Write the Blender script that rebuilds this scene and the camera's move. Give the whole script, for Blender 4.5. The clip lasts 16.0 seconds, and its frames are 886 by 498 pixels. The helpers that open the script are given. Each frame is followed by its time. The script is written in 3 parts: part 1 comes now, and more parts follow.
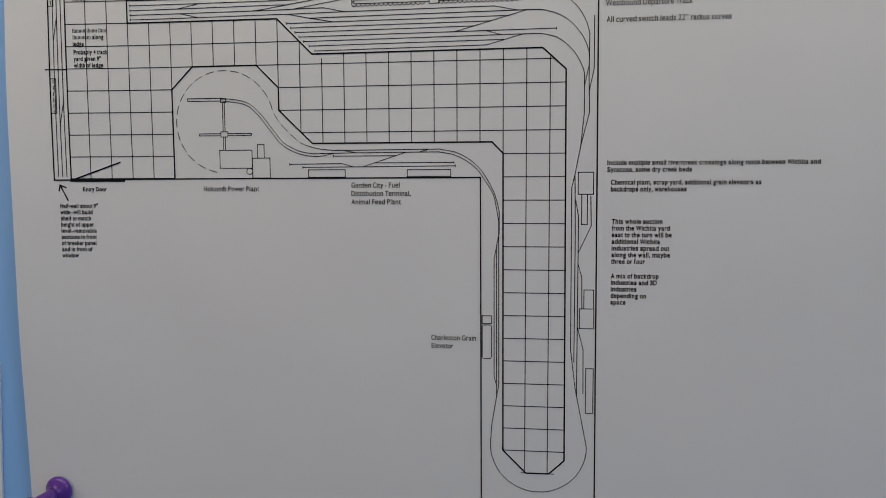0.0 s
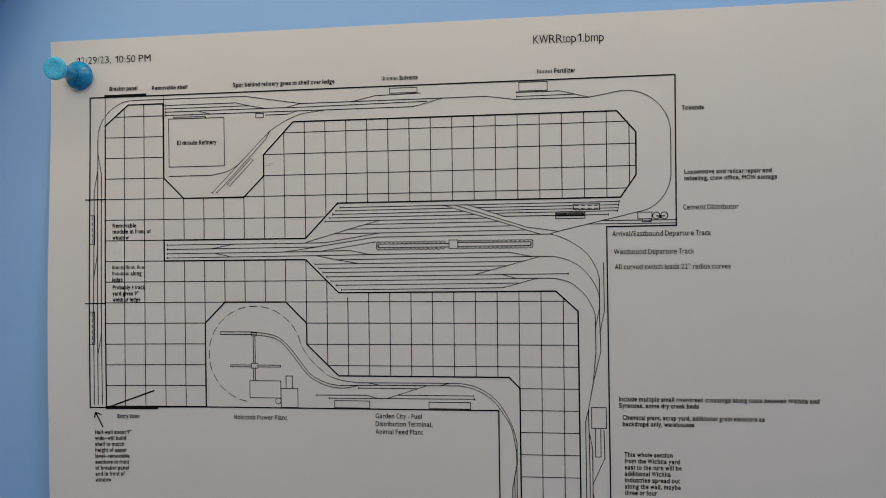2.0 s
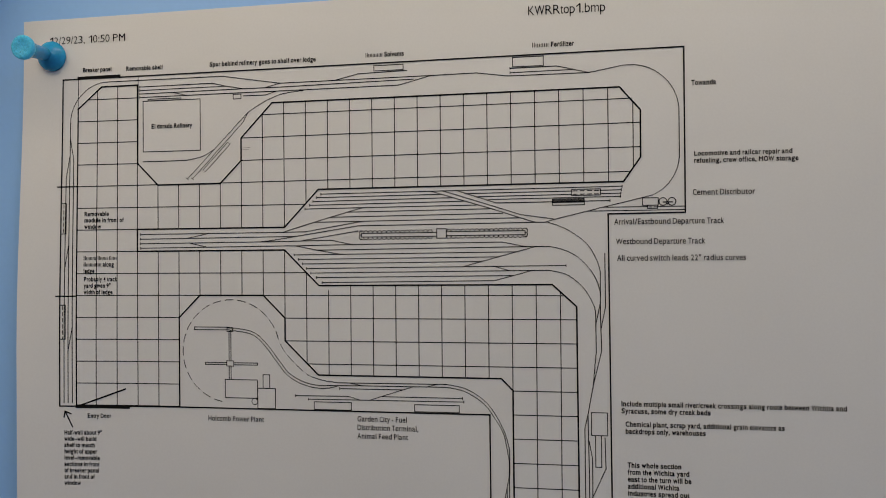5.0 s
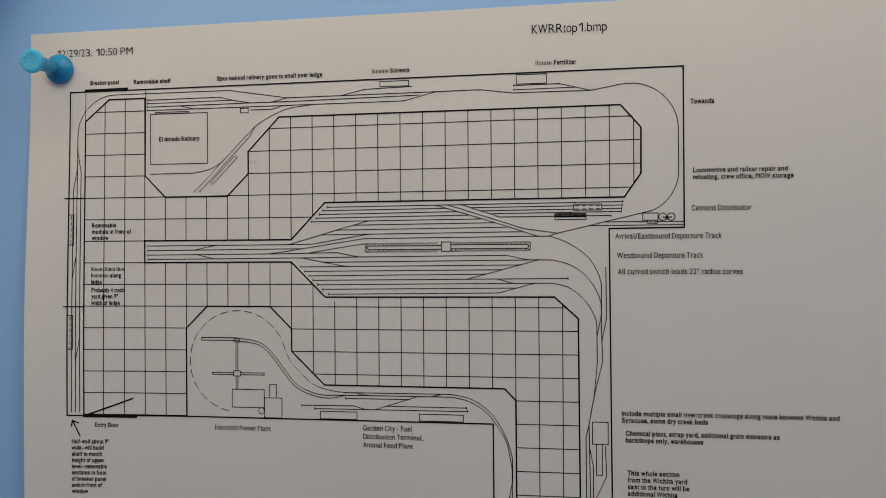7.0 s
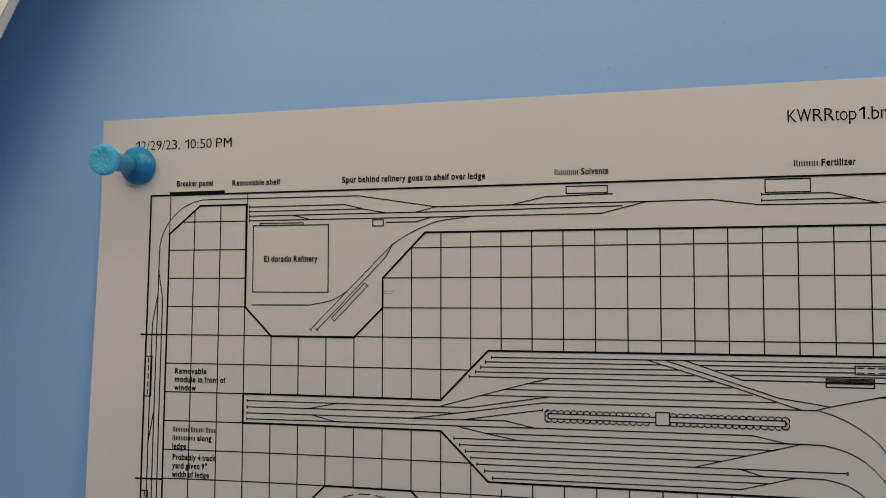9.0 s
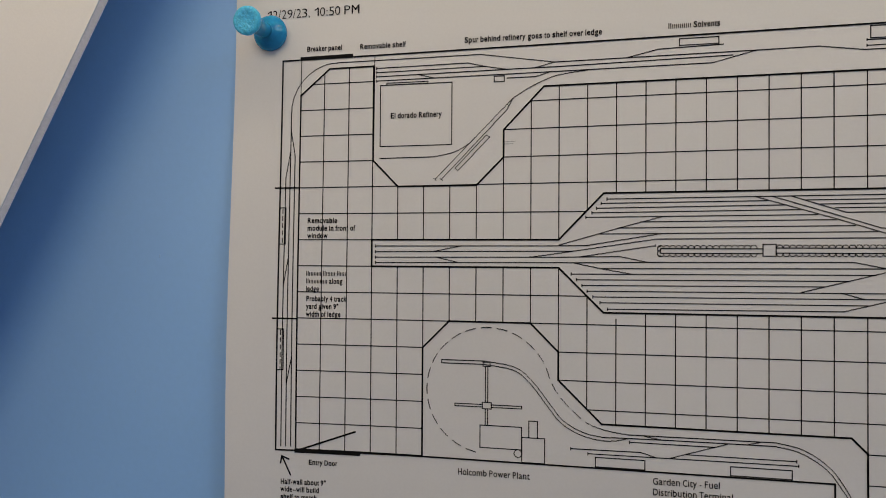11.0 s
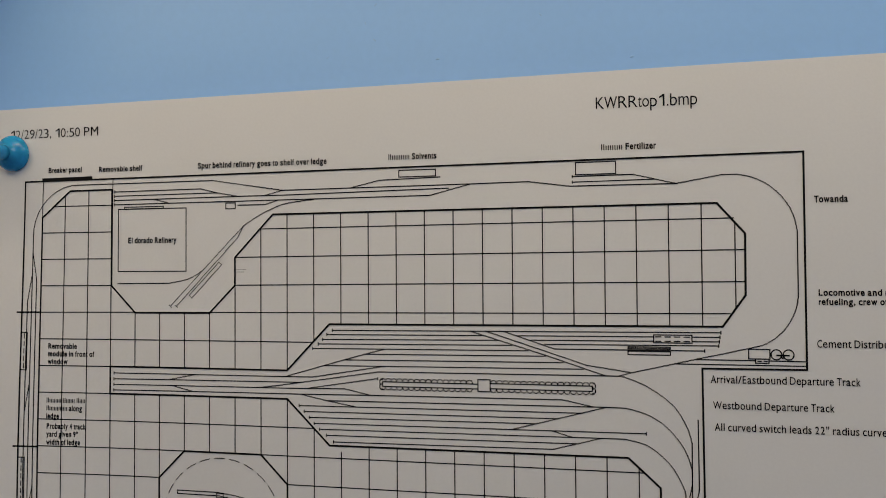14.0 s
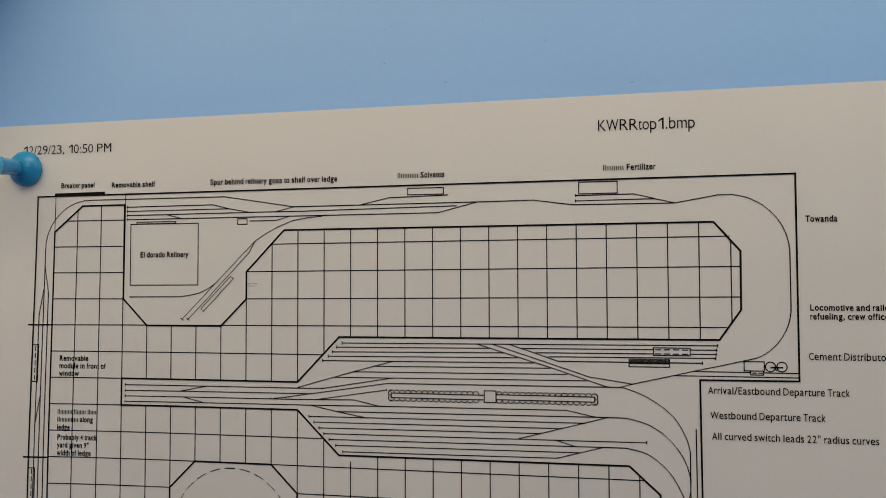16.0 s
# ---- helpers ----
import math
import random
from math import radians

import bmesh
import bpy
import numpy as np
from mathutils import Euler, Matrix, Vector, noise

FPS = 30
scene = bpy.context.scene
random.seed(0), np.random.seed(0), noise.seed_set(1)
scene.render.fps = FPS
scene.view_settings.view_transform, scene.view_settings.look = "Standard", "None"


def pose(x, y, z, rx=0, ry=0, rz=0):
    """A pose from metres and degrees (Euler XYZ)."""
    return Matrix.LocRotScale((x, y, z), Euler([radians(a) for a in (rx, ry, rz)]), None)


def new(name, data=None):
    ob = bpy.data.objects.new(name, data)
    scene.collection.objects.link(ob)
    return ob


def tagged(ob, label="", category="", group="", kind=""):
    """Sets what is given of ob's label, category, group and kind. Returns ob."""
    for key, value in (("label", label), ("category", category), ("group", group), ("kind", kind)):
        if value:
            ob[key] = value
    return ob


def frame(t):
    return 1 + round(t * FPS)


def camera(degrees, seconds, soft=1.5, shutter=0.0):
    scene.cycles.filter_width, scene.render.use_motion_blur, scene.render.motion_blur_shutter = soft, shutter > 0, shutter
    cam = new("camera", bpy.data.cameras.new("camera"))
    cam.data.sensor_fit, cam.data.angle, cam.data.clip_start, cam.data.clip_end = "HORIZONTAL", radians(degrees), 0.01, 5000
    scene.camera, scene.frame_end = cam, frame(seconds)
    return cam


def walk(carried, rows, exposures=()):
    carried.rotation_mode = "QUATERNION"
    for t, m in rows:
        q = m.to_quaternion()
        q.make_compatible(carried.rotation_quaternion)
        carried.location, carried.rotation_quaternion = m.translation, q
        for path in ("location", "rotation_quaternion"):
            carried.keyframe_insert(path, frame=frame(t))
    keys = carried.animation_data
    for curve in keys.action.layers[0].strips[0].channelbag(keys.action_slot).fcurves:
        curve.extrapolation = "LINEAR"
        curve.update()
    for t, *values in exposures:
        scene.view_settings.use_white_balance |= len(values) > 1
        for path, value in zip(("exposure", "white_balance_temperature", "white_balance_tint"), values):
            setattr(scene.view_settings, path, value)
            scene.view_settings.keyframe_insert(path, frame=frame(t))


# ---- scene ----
cam = camera(60.0, 16.0, soft=0.95)
PATH = [
    (0, 0.10421, -0.18653, 1.45469, 84.831, 0.235, 7.272),
    (0.5, 0.10822, -0.19796, 1.46512, 86.255, 0.318, 6.691),
    (1, 0.10644, -0.19646, 1.47390, 87.325, 0.574, 6.631),
    (1.5, 0.10689, -0.19995, 1.48694, 88.110, 0.643, 6.629),
    (2, 0.09856, -0.19640, 1.49801, 89.657, 0.660, 6.648),
    (2.5, 0.09245, -0.18350, 1.49771, 90.196, 0.522, 7.145),
    (3, 0.08992, -0.18141, 1.49906, 90.511, 0.491, 8.838),
    (3.5, 0.08829, -0.18330, 1.49630, 90.556, 0.432, 9.480),
    (4, 0.08943, -0.18357, 1.49685, 90.643, 0.438, 9.784),
    (4.5, 0.10364, -0.17999, 1.49500, 90.891, 0.400, 9.700),
    (4.7, 0.10859, -0.17908, 1.49341, 90.692, 0.422, 9.574),
    (6.8, 0.10356, -0.18809, 1.49270, 89.790, 0.428, 8.348),
    (7, 0.10448, -0.18414, 1.49681, 90.187, 0.343, 8.300),
    (7.5, 0.09912, -0.16694, 1.51767, 91.987, 0.140, 7.923),
    (8, 0.07552, -0.15374, 1.52707, 92.255, 0.126, 9.451),
    (8.5, 0.07117, -0.14566, 1.52617, 91.772, -0.073, 11.892),
    (9, 0.06933, -0.13802, 1.52135, 92.576, -0.057, 12.142),
    (9.5, 0.06288, -0.14236, 1.51812, 92.097, -0.085, 12.617),
    (10, 0.05937, -0.14828, 1.51111, 92.428, -0.121, 12.909),
    (10.2, 0.05409, -0.15359, 1.50538, 91.732, -0.169, 12.868),
    (12.3, 0.05229, -0.15206, 1.49310, 89.778, -0.145, 15.891),
    (12.5, 0.05322, -0.14931, 1.49511, 89.316, 0.009, 16.124),
    (13, 0.06565, -0.15263, 1.51264, 90.140, 0.095, 15.396),
    (13.5, 0.08783, -0.14780, 1.51701, 90.684, 0.257, 14.138),
    (14, 0.10102, -0.14141, 1.52019, 91.337, 0.381, 12.078),
    (14.5, 0.09551, -0.13858, 1.52171, 91.478, 0.431, 11.311),
    (15, 0.09257, -0.13990, 1.52365, 91.867, 0.342, 10.908),
    (15.5, 0.09998, -0.14417, 1.52321, 92.138, 0.297, 10.787),
    (16, 0.09687, -0.14758, 1.52107, 92.115, 0.218, 10.597),
]
walk(cam, [(t, pose(x, y, z, rx, ry, rz)) for t, x, y, z, rx, ry, rz in PATH],
     exposures=[(0, -0.58, 7750, 11), (1.5, -0.68, 7900, 11), (3.5, -0.76, 8350, 12), (7, -0.74, 8450, 12), (7.6, -0.96, 8400, 13), (9, -0.97, 8700, 14), (10.2, -0.84, 8550, 14), (12.5, -0.69, 8380, 12), (14.5, -0.86, 8600, 12), (16, -0.78, 8850, 12)])

# ---- light: a closed room with three unseen panel lamps added ----
world = bpy.data.worlds.new("world")
scene.world = world
world.use_nodes = True
world.node_tree.nodes["Background"].inputs["Color"].default_value = (0.9, 0.95, 1.0, 1)
world.node_tree.nodes["Background"].inputs["Strength"].default_value = 0.02
UNSEEN_LAMPS = [  # place of the panel, its hang below the ceiling and its tilt to the wall, length, depth, watts, colour
    # Added close overhead so that the head of the sheet comes out brighter.
    ((0.02, -0.18, 0.44, 50.0), 0.60, 0.06, 0.80, (0.95, 0.90, 0.80)),
    # Unseen source behind to the left, placed by the shadow beside the card.
    ((-0.32, -1.60, 0.50, 65.0), 1.50, 0.45, 5.8, (1.0, 0.90, 0.75)),
    # Its side follows the pin's faint shadow; the blue tint is added as fill.
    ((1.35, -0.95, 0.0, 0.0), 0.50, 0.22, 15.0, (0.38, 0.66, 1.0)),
]
CEILING = 2.20

# ---- materials ----


def nodes_of(name):
    m = bpy.data.materials.new(name)
    m.use_nodes = True
    t = m.node_tree
    return m, t, t.nodes["Principled BSDF"]


def surface(name, colour, rough=0.6, grain=400.0, tone=0.06, blotch=12.0, blot=0.05, bump=0.0, bump_scale=900.0, metal=0.0, sub=0.0, coat=0.0, shine=0.5, wave=0.0, wave_scale=14.0):
    """Base colour varied at two scales (grain and blotch), with a fine relief."""
    m, t, b = nodes_of(name)
    co = t.nodes.new("ShaderNodeTexCoord")
    fine = t.nodes.new("ShaderNodeTexNoise")
    fine.inputs["Scale"].default_value, fine.inputs["Detail"].default_value = grain, 4
    big = t.nodes.new("ShaderNodeTexNoise")
    big.inputs["Scale"].default_value, big.inputs["Detail"].default_value = blotch, 3
    for n in (fine, big):
        t.links.new(co.outputs["Object"], n.inputs["Vector"])
    last = None
    for n, amount in ((fine, tone), (big, blot)):
        mix = t.nodes.new("ShaderNodeMix")
        mix.data_type, mix.blend_type = "RGBA", "MULTIPLY"
        mix.inputs["Factor"].default_value = 1.0
        ramp = t.nodes.new("ShaderNodeMapRange")
        ramp.inputs["From Min"].default_value, ramp.inputs["From Max"].default_value = 0.3, 0.7
        ramp.inputs["To Min"].default_value, ramp.inputs["To Max"].default_value = 1 - amount, 1 + amount
        t.links.new(n.outputs["Fac"], ramp.inputs["Value"])
        if last is None:
            mix.inputs["A"].default_value = (*colour, 1)
        else:
            t.links.new(last, mix.inputs["A"])
        t.links.new(ramp.outputs["Result"], mix.inputs["B"])
        last = mix.outputs["Result"]
    t.links.new(last, b.inputs["Base Color"])
    b.inputs["Roughness"].default_value, b.inputs["Metallic"].default_value = rough, metal
    b.inputs["Coat Weight"].default_value = coat
    b.inputs["Specular IOR Level"].default_value = shine
    if sub:
        b.inputs["Subsurface Weight"].default_value = sub
        b.inputs["Subsurface Radius"].default_value = (0.5, 1.0, 1.0)
        b.inputs["Subsurface Scale"].default_value = 0.003
    if bump:
        rel = t.nodes.new("ShaderNodeTexNoise")
        rel.inputs["Scale"].default_value, rel.inputs["Detail"].default_value = bump_scale, 3
        t.links.new(co.outputs["Object"], rel.inputs["Vector"])
        bp = t.nodes.new("ShaderNodeBump")
        bp.inputs["Strength"].default_value, bp.inputs["Distance"].default_value = bump, 0.0004
        t.links.new(rel.outputs["Fac"], bp.inputs["Height"])
        t.links.new(bp.outputs["Normal"], b.inputs["Normal"])
        if wave:  # a slow unevenness of the sheet or the wall, in metres
            slow = t.nodes.new("ShaderNodeTexNoise")
            slow.inputs["Scale"].default_value, slow.inputs["Detail"].default_value = wave_scale, 1.5
            t.links.new(co.outputs["Object"], slow.inputs["Vector"])
            wv = t.nodes.new("ShaderNodeBump")
            wv.inputs["Strength"].default_value, wv.inputs["Distance"].default_value = 1.0, wave
            t.links.new(slow.outputs["Fac"], wv.inputs["Height"])
            t.links.new(wv.outputs["Normal"], bp.inputs["Normal"])
    return m


PAPER = surface("office_paper", (0.735, 0.73, 0.715), 0.8, 1800, 0.012, 25, 0.015, 0.04, 2500, wave=0.0014, wave_scale=16.0)
CARD = surface("foam_card_face", (0.86, 0.845, 0.82), 0.7, 1500, 0.012, 20, 0.015, 0.08, 2200)
FOAM = surface("foam_core_edge", (0.93, 0.85, 0.83), 0.85, 1500, 0.05, 120, 0.04, 0.3, 2500)
INK = surface("printer_ink", (0.006, 0.006, 0.006), 0.9, 3000, 0.25, 300, 0.12, shine=0.15)
INK_THIN = surface("printer_ink_thin", (0.010, 0.010, 0.011), 0.9, 3000, 0.30, 300, 0.15, shine=0.15)
INK_FAINT = surface("printer_ink_faint", (0.42, 0.41, 0.40), 0.9, 3000, 0.2, 300, 0.1, shine=0.15)
BLUE = surface("blue_backdrop_paint", (0.235, 0.52, 0.92), 0.5, 700, 0.012, 9, 0.03, 0.07, 500, shine=0.95, wave=0.0009, wave_scale=22.0)
BLUE_NIB = surface("blue_paint_nib", (0.26, 0.50, 0.84), 0.4, 900, 0.03, 60, 0.05)
# Flange and grip: colour darkened for the shade the head throws on them.
AQUA_SHADED = surface("aqua_pin_plastic_shaded", (0.0, 0.31, 0.57), 0.16, 1500, 0.06, 500, 0.08, 0.08, 900, sub=0.5, shine=0.3)
# Head: scuffed, and its colour also lifted for the light it catches.
AQUA_SCUFFED_LIT = surface("aqua_pin_plastic_scuffed_lit", (0.03, 0.52, 0.82), 0.28, 2200, 0.14, 700, 0.10, 0.7, 1500, sub=0.6, shine=0.4)
PURPLE = surface("purple_pin_plastic", (0.13, 0.035, 0.30), 0.28, 500, 0.05, 200, 0.05, 0.06, 500, sub=0.25, coat=0.12)
STEEL = surface("pin_steel", (0.6, 0.6, 0.62), 0.25, 900, 0.03, 90, 0.03, metal=1.0)
PLASTER = surface("white_wall_paint", (0.72, 0.71, 0.68), 0.8, 150, 0.02, 2, 0.03, 0.1, 300)
CARPET = surface("grey_carpet", (0.30, 0.30, 0.30), 0.95, 250, 0.25, 3, 0.06, 0.6, 300)
TRIM = surface("white_metal_trim", (0.75, 0.75, 0.74), 0.4, 300, 0.01, 10, 0.02)
# Glow of the added lamps, which stay out of view.
GLOW, _t, _b = nodes_of("unseen_lamp_diffuser")
_b.inputs["Base Color"].default_value = (0.9, 0.9, 0.88, 1)
_b.inputs["Emission Color"].default_value = (1, 0.96, 0.9, 1)
_b.inputs["Emission Strength"].default_value = 0.8

# ---- mesh helpers ----


def mesh_object(name, verts, faces, material, parent=None, label="", smooth=False):
    me = bpy.data.meshes.new(name)
    me.from_pydata([tuple(v) for v in verts], [], faces)
    me.materials.append(material)
    if smooth:
        for f in me.polygons:
            f.use_smooth = True
    me.update()
    ob = new(name, me)
    if parent:
        ob.parent = parent
    if label:
        tagged(ob, label)
    return ob


def part(name, bm, material, parent, label="", smooth=False):
    me = bpy.data.meshes.new(name)
    bmesh.ops.recalc_face_normals(bm, faces=bm.faces)
    for f in bm.faces:
        f.smooth = smooth
    bm.to_mesh(me)
    bm.free()
    me.materials.append(material)
    ob = new(name, me)
    if parent:
        ob.parent = parent
    if label:
        tagged(ob, label)
    return ob


def box(lo, hi, bevel=0.0, m=None):
    bm = bmesh.new()
    bmesh.ops.create_cube(bm, size=1)
    size, mid = Vector(hi) - Vector(lo), (Vector(hi) + Vector(lo)) / 2
    bmesh.ops.transform(bm, matrix=Matrix.Translation(mid) @ Matrix.Diagonal((*size, 1)), verts=bm.verts)
    if bevel:
        bmesh.ops.bevel(bm, geom=bm.edges[:], offset=bevel, segments=2, affect="EDGES", profile=0.5)
    if m:
        bmesh.ops.transform(bm, matrix=m, verts=bm.verts)
    return bm


def lathe(profile, steps=40):
    """A body of revolution round its own z axis, from (radius, height) pairs."""
    bm = bmesh.new()
    rings = []
    for r, h in profile:
        if r < 1e-7:
            rings.append([bm.verts.new((0, 0, h))])
        else:
            rings.append([bm.verts.new((r * math.cos(2 * math.pi * i / steps), r * math.sin(2 * math.pi * i / steps), h)) for i in range(steps)])
    for a, b in zip(rings, rings[1:]):
        for i in range(steps):
            j = (i + 1) % steps
            if len(a) == 1 and len(b) > 1:
                bm.faces.new((a[0], b[i], b[j]))
            elif len(b) == 1 and len(a) > 1:
                bm.faces.new((a[i], a[j], b[0]))
            elif len(a) > 1:
                bm.faces.new((a[i], a[j], b[j], b[i]))
    return bm


# ---- the room ----
WALL_Y, BACK_Y, LEFT_X, RIGHT_X = 0.0012, -2.2, -1.9, 2.5


def room():
    def slab(name, lo, hi, material, label, category):
        return tagged(part(name, box(lo, hi), material, None), label, category, kind="structure")
    # the painted wall, as a fine sheet with a faint waviness, on a thick body
    slab("wall_north", (LEFT_X, WALL_Y, 0), (RIGHT_X, WALL_Y + 0.12, CEILING), BLUE, "smooth wall painted sky blue", "wall")
    # Unseen surfaces close the room; these blue walls tint its bounced light.
    slab("unseen_wall_south", (LEFT_X, BACK_Y - 0.1, 0), (RIGHT_X, BACK_Y, CEILING), BLUE, "smooth wall painted sky blue", "wall")
    slab("unseen_wall_west", (LEFT_X - 0.1, BACK_Y - 0.1, 0), (LEFT_X, WALL_Y + 0.12, CEILING), BLUE, "smooth wall painted sky blue", "wall")
    slab("unseen_wall_east", (RIGHT_X, BACK_Y - 0.1, 0), (RIGHT_X + 0.1, WALL_Y + 0.12, CEILING), BLUE, "smooth wall painted sky blue", "wall")
    slab("floor", (LEFT_X - 0.1, BACK_Y - 0.1, -0.1), (RIGHT_X + 0.1, WALL_Y + 0.12, 0), CARPET, "grey carpeted floor", "floor")
    slab("ceiling", (LEFT_X - 0.1, BACK_Y - 0.1, CEILING), (RIGHT_X + 0.1, WALL_Y + 0.12, CEILING + 0.1), PLASTER, "plain white ceiling", "ceiling")


# An unseen panel lamp, added to shape the light on wall and sheet.
def unseen_lamp(x, y, drop, tilt, length, depth, watts, colour):
    base = tagged(new("unseen_lamp"), "unseen white rectangular panel lamp, added and hung from the ceiling" if drop else "unseen white rectangular panel lamp, added on the ceiling as bluish fill", "lamp", group="ceiling lights")
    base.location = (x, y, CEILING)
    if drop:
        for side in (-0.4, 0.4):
            part("rod", box((side * length - 0.004, -0.004, -drop - 0.002), (side * length + 0.004, 0.004, 0), 0.001), STEEL, base, "thin steel rod that hangs the added lamp")
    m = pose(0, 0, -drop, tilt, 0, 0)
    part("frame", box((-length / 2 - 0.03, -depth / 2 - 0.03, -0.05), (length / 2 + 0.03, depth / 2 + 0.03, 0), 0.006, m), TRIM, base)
    part("diffuser", box((-length / 2, -depth / 2, -0.056), (length / 2, depth / 2, -0.051), 0.0, m), GLOW, base, "milky glowing diffuser of the added lamp")
    data = bpy.data.lights.new("unseen_lamp_light", "AREA")
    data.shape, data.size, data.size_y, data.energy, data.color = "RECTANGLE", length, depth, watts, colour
    ob = new("unseen_lamp_light", data)
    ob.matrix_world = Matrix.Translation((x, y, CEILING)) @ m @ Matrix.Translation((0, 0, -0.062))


room()
for (lx, ly, drop, tilt), length, depth, watts, colour in UNSEEN_LAMPS:
    unseen_lamp(lx, ly, drop, tilt, length, depth, watts, colour)

# ---- the printed plan ----
S = 0.005588          # one square of the plan's grid
Z0 = 1.5
PAGE = (-5.74, -9.80, 44.34, 28.84)   # left, top, right, bottom of the letter sheet, in squares
FLAT = 0.0006         # how far the flat part of the sheet stands off the wall


def smooth(a, b, v):
    v = min(1.0, max(0.0, (v - a) / (b - a)))
    return v * v * (3 - 2 * v)


def lift(u, v):
    """The sheet bulges off the wall along its free left edge, between the two pins."""
    edge = smooth(-9.5, 6, v) * (1 - 0.45 * smooth(14, 24, v))
    side = max(0.0, (3.0 - u) / 8.66)
    return FLAT + 0.0033 * edge * side * side


def on_page(u, v, up=0.0):
    return Vector((S * u, WALL_Y - lift(u, v) - up, Z0 - S * v))


RISE = 0.00006
DOT = 0.020           # the printer's dot, in squares


class Pen:
    """Collects printed strokes as thin strips that follow the sheet."""

    def __init__(self, rise=RISE):
        self.verts, self.faces, self.rise = [], [], rise

    def quad(self, a, b, c, d):
        n = len(self.verts)
        self.verts += [on_page(*q, self.rise) for q in (a, b, c, d)]
        self.faces.append((n, n + 1, n + 2, n + 3))

    def line(self, pts, w=0.03, step=1.0):
        pts = [Vector(q) for q in pts]
        clean = [pts[0]]
        for q in pts[1:]:
            if (q - clean[-1]).length > 1e-6:
                clean.append(q)
        if w < 0.0385:
            slanted = all(min(abs(b.x - a.x), abs(b.y - a.y)) > 0.03 * (b - a).length for a, b in zip(clean, clean[1:]))
            if slanted or len(clean) > 2:
                for a, b in zip(clean, clean[1:]):
                    if min(abs(b.x - a.x), abs(b.y - a.y)) > 0.03 * (b - a).length:
                        self.steps(a, b, w)
                    else:
                        self.line([a, b], 0.0392)
                return
        dense = [clean[0]]
        for a, b in zip(clean, clean[1:]):
            k = max(1, int((b - a).length / step)) if min(a.x, b.x) < 3.0 else 1
            dense += [a.lerp(b, i / k) for i in range(1, k + 1)]
        left, right = [], []
        for i, q in enumerate(dense):
            d0 = (q - dense[i - 1]).normalized() if i else (dense[1] - q).normalized()
            d1 = (dense[i + 1] - q).normalized() if i + 1 < len(dense) else d0
            d = (d0 + d1)
            d = d.normalized() if d.length > 1e-6 else d1
            n = Vector((-d.y, d.x)) * (w / 2 / max(0.5, d.dot(d1)))
            if i == 0:
                q = q - d1 * w / 2
            if i + 1 == len(dense):
                q = q + d0 * w / 2
            left.append(q + n), right.append(q - n)
        for i in range(len(dense) - 1):
            self.quad(left[i], left[i + 1], right[i + 1], right[i])

    def steps(self, a, b, w):
        """A slanted hairline as the printer set it: short level or upright runs of dots."""
        dx, dy = b.x - a.x, b.y - a.y
        flat = abs(dx) >= abs(dy)
        n = max(1, int(max(abs(dx), abs(dy)) / DOT))
        run = None
        for i in range(n + 1):
            q = a.lerp(b, i / n)
            level = round((q.y if flat else q.x) / DOT) * DOT
            along = q.x if flat else q.y
            if run and abs(run[0] - level) < 1e-6 and abs(along - run[1]) < 1.0:
                run[2] = along
            else:
                if run:
                    self.run(flat, *run, w)
                run = [level, along, along]
        self.run(flat, *run, w)

    def run(self, flat, level, p, q, w):
        p, q = min(p, q) - DOT * 0.55, max(p, q) + DOT * 0.55
        h = w / 2
        if flat:
            self.quad((p, level - h), (q, level - h), (q, level + h), (p, level + h))
        else:
            self.quad((level - h, p), (level + h, p), (level + h, q), (level - h, q))

    def rect(self, x0, y0, x1, y1, w=0.03):
        self.line([(x0, y0), (x1, y0)], w), self.line([(x1, y0), (x1, y1)], w)
        self.line([(x1, y1), (x0, y1)], w), self.line([(x0, y1), (x0, y0)], w)

    def fill(self, x0, y0, x1, y1):
        self.quad((x0, y0), (x1, y0), (x1, y1), (x0, y1))

    def arc(self, cx, cy, r, a0, a1, w=0.03, n=24):
        self.line(arc_points(cx, cy, r, a0, a1, n), w)

    def dashes(self, pts, w=0.03, on=0.2, off=0.13):
        run, draw, left = [Vector(pts[0])], True, on
        for a, b in zip(pts, pts[1:]):
            a, b = Vector(a), Vector(b)
            while (b - a).length > left:
                a = a + (b - a).normalized() * left
                if draw:
                    self.line(run + [a], w)
                draw = not draw
                run, left = [a], on if draw else off
            left -= (b - a).length
            run.append(b)
        if draw and len(run) > 1:
            self.line(run, w)

    def done(self, name, parent, material, label=""):
        return mesh_object(name, self.verts, self.faces, material, parent, label)


def arc_points(cx, cy, r, a0, a1, n=24):
    """Angles in degrees, 0 to the right and 90 down the page."""
    return [(cx + r * math.cos(radians(a0 + (a1 - a0) * i / n)), cy + r * math.sin(radians(a0 + (a1 - a0) * i / n))) for i in range(n + 1)]


def curve_points(pts, n=8):
    """A smooth line through a few points (Catmull-Rom)."""
    p = [Vector(q) for q in (pts[0], *pts, pts[-1])]
    out = [p[1]]
    for a, b, c, d in zip(p, p[1:], p[2:], p[3:]):
        for i in range(1, n + 1):
            t = i / n
            out.append(0.5 * ((2 * b) + (c - a) * t + (2 * a - 5 * b + 4 * c - d) * t * t + (3 * b - a - 3 * c + d) * t ** 3))
    return out


def offset(pts, d):
    out = []
    pts = [Vector(q) for q in pts]
    for i, q in enumerate(pts):
        t = (pts[min(i + 1, len(pts) - 1)] - pts[max(i - 1, 0)]).normalized()
        out.append(q + Vector((-t.y, t.x)) * d)
    return out


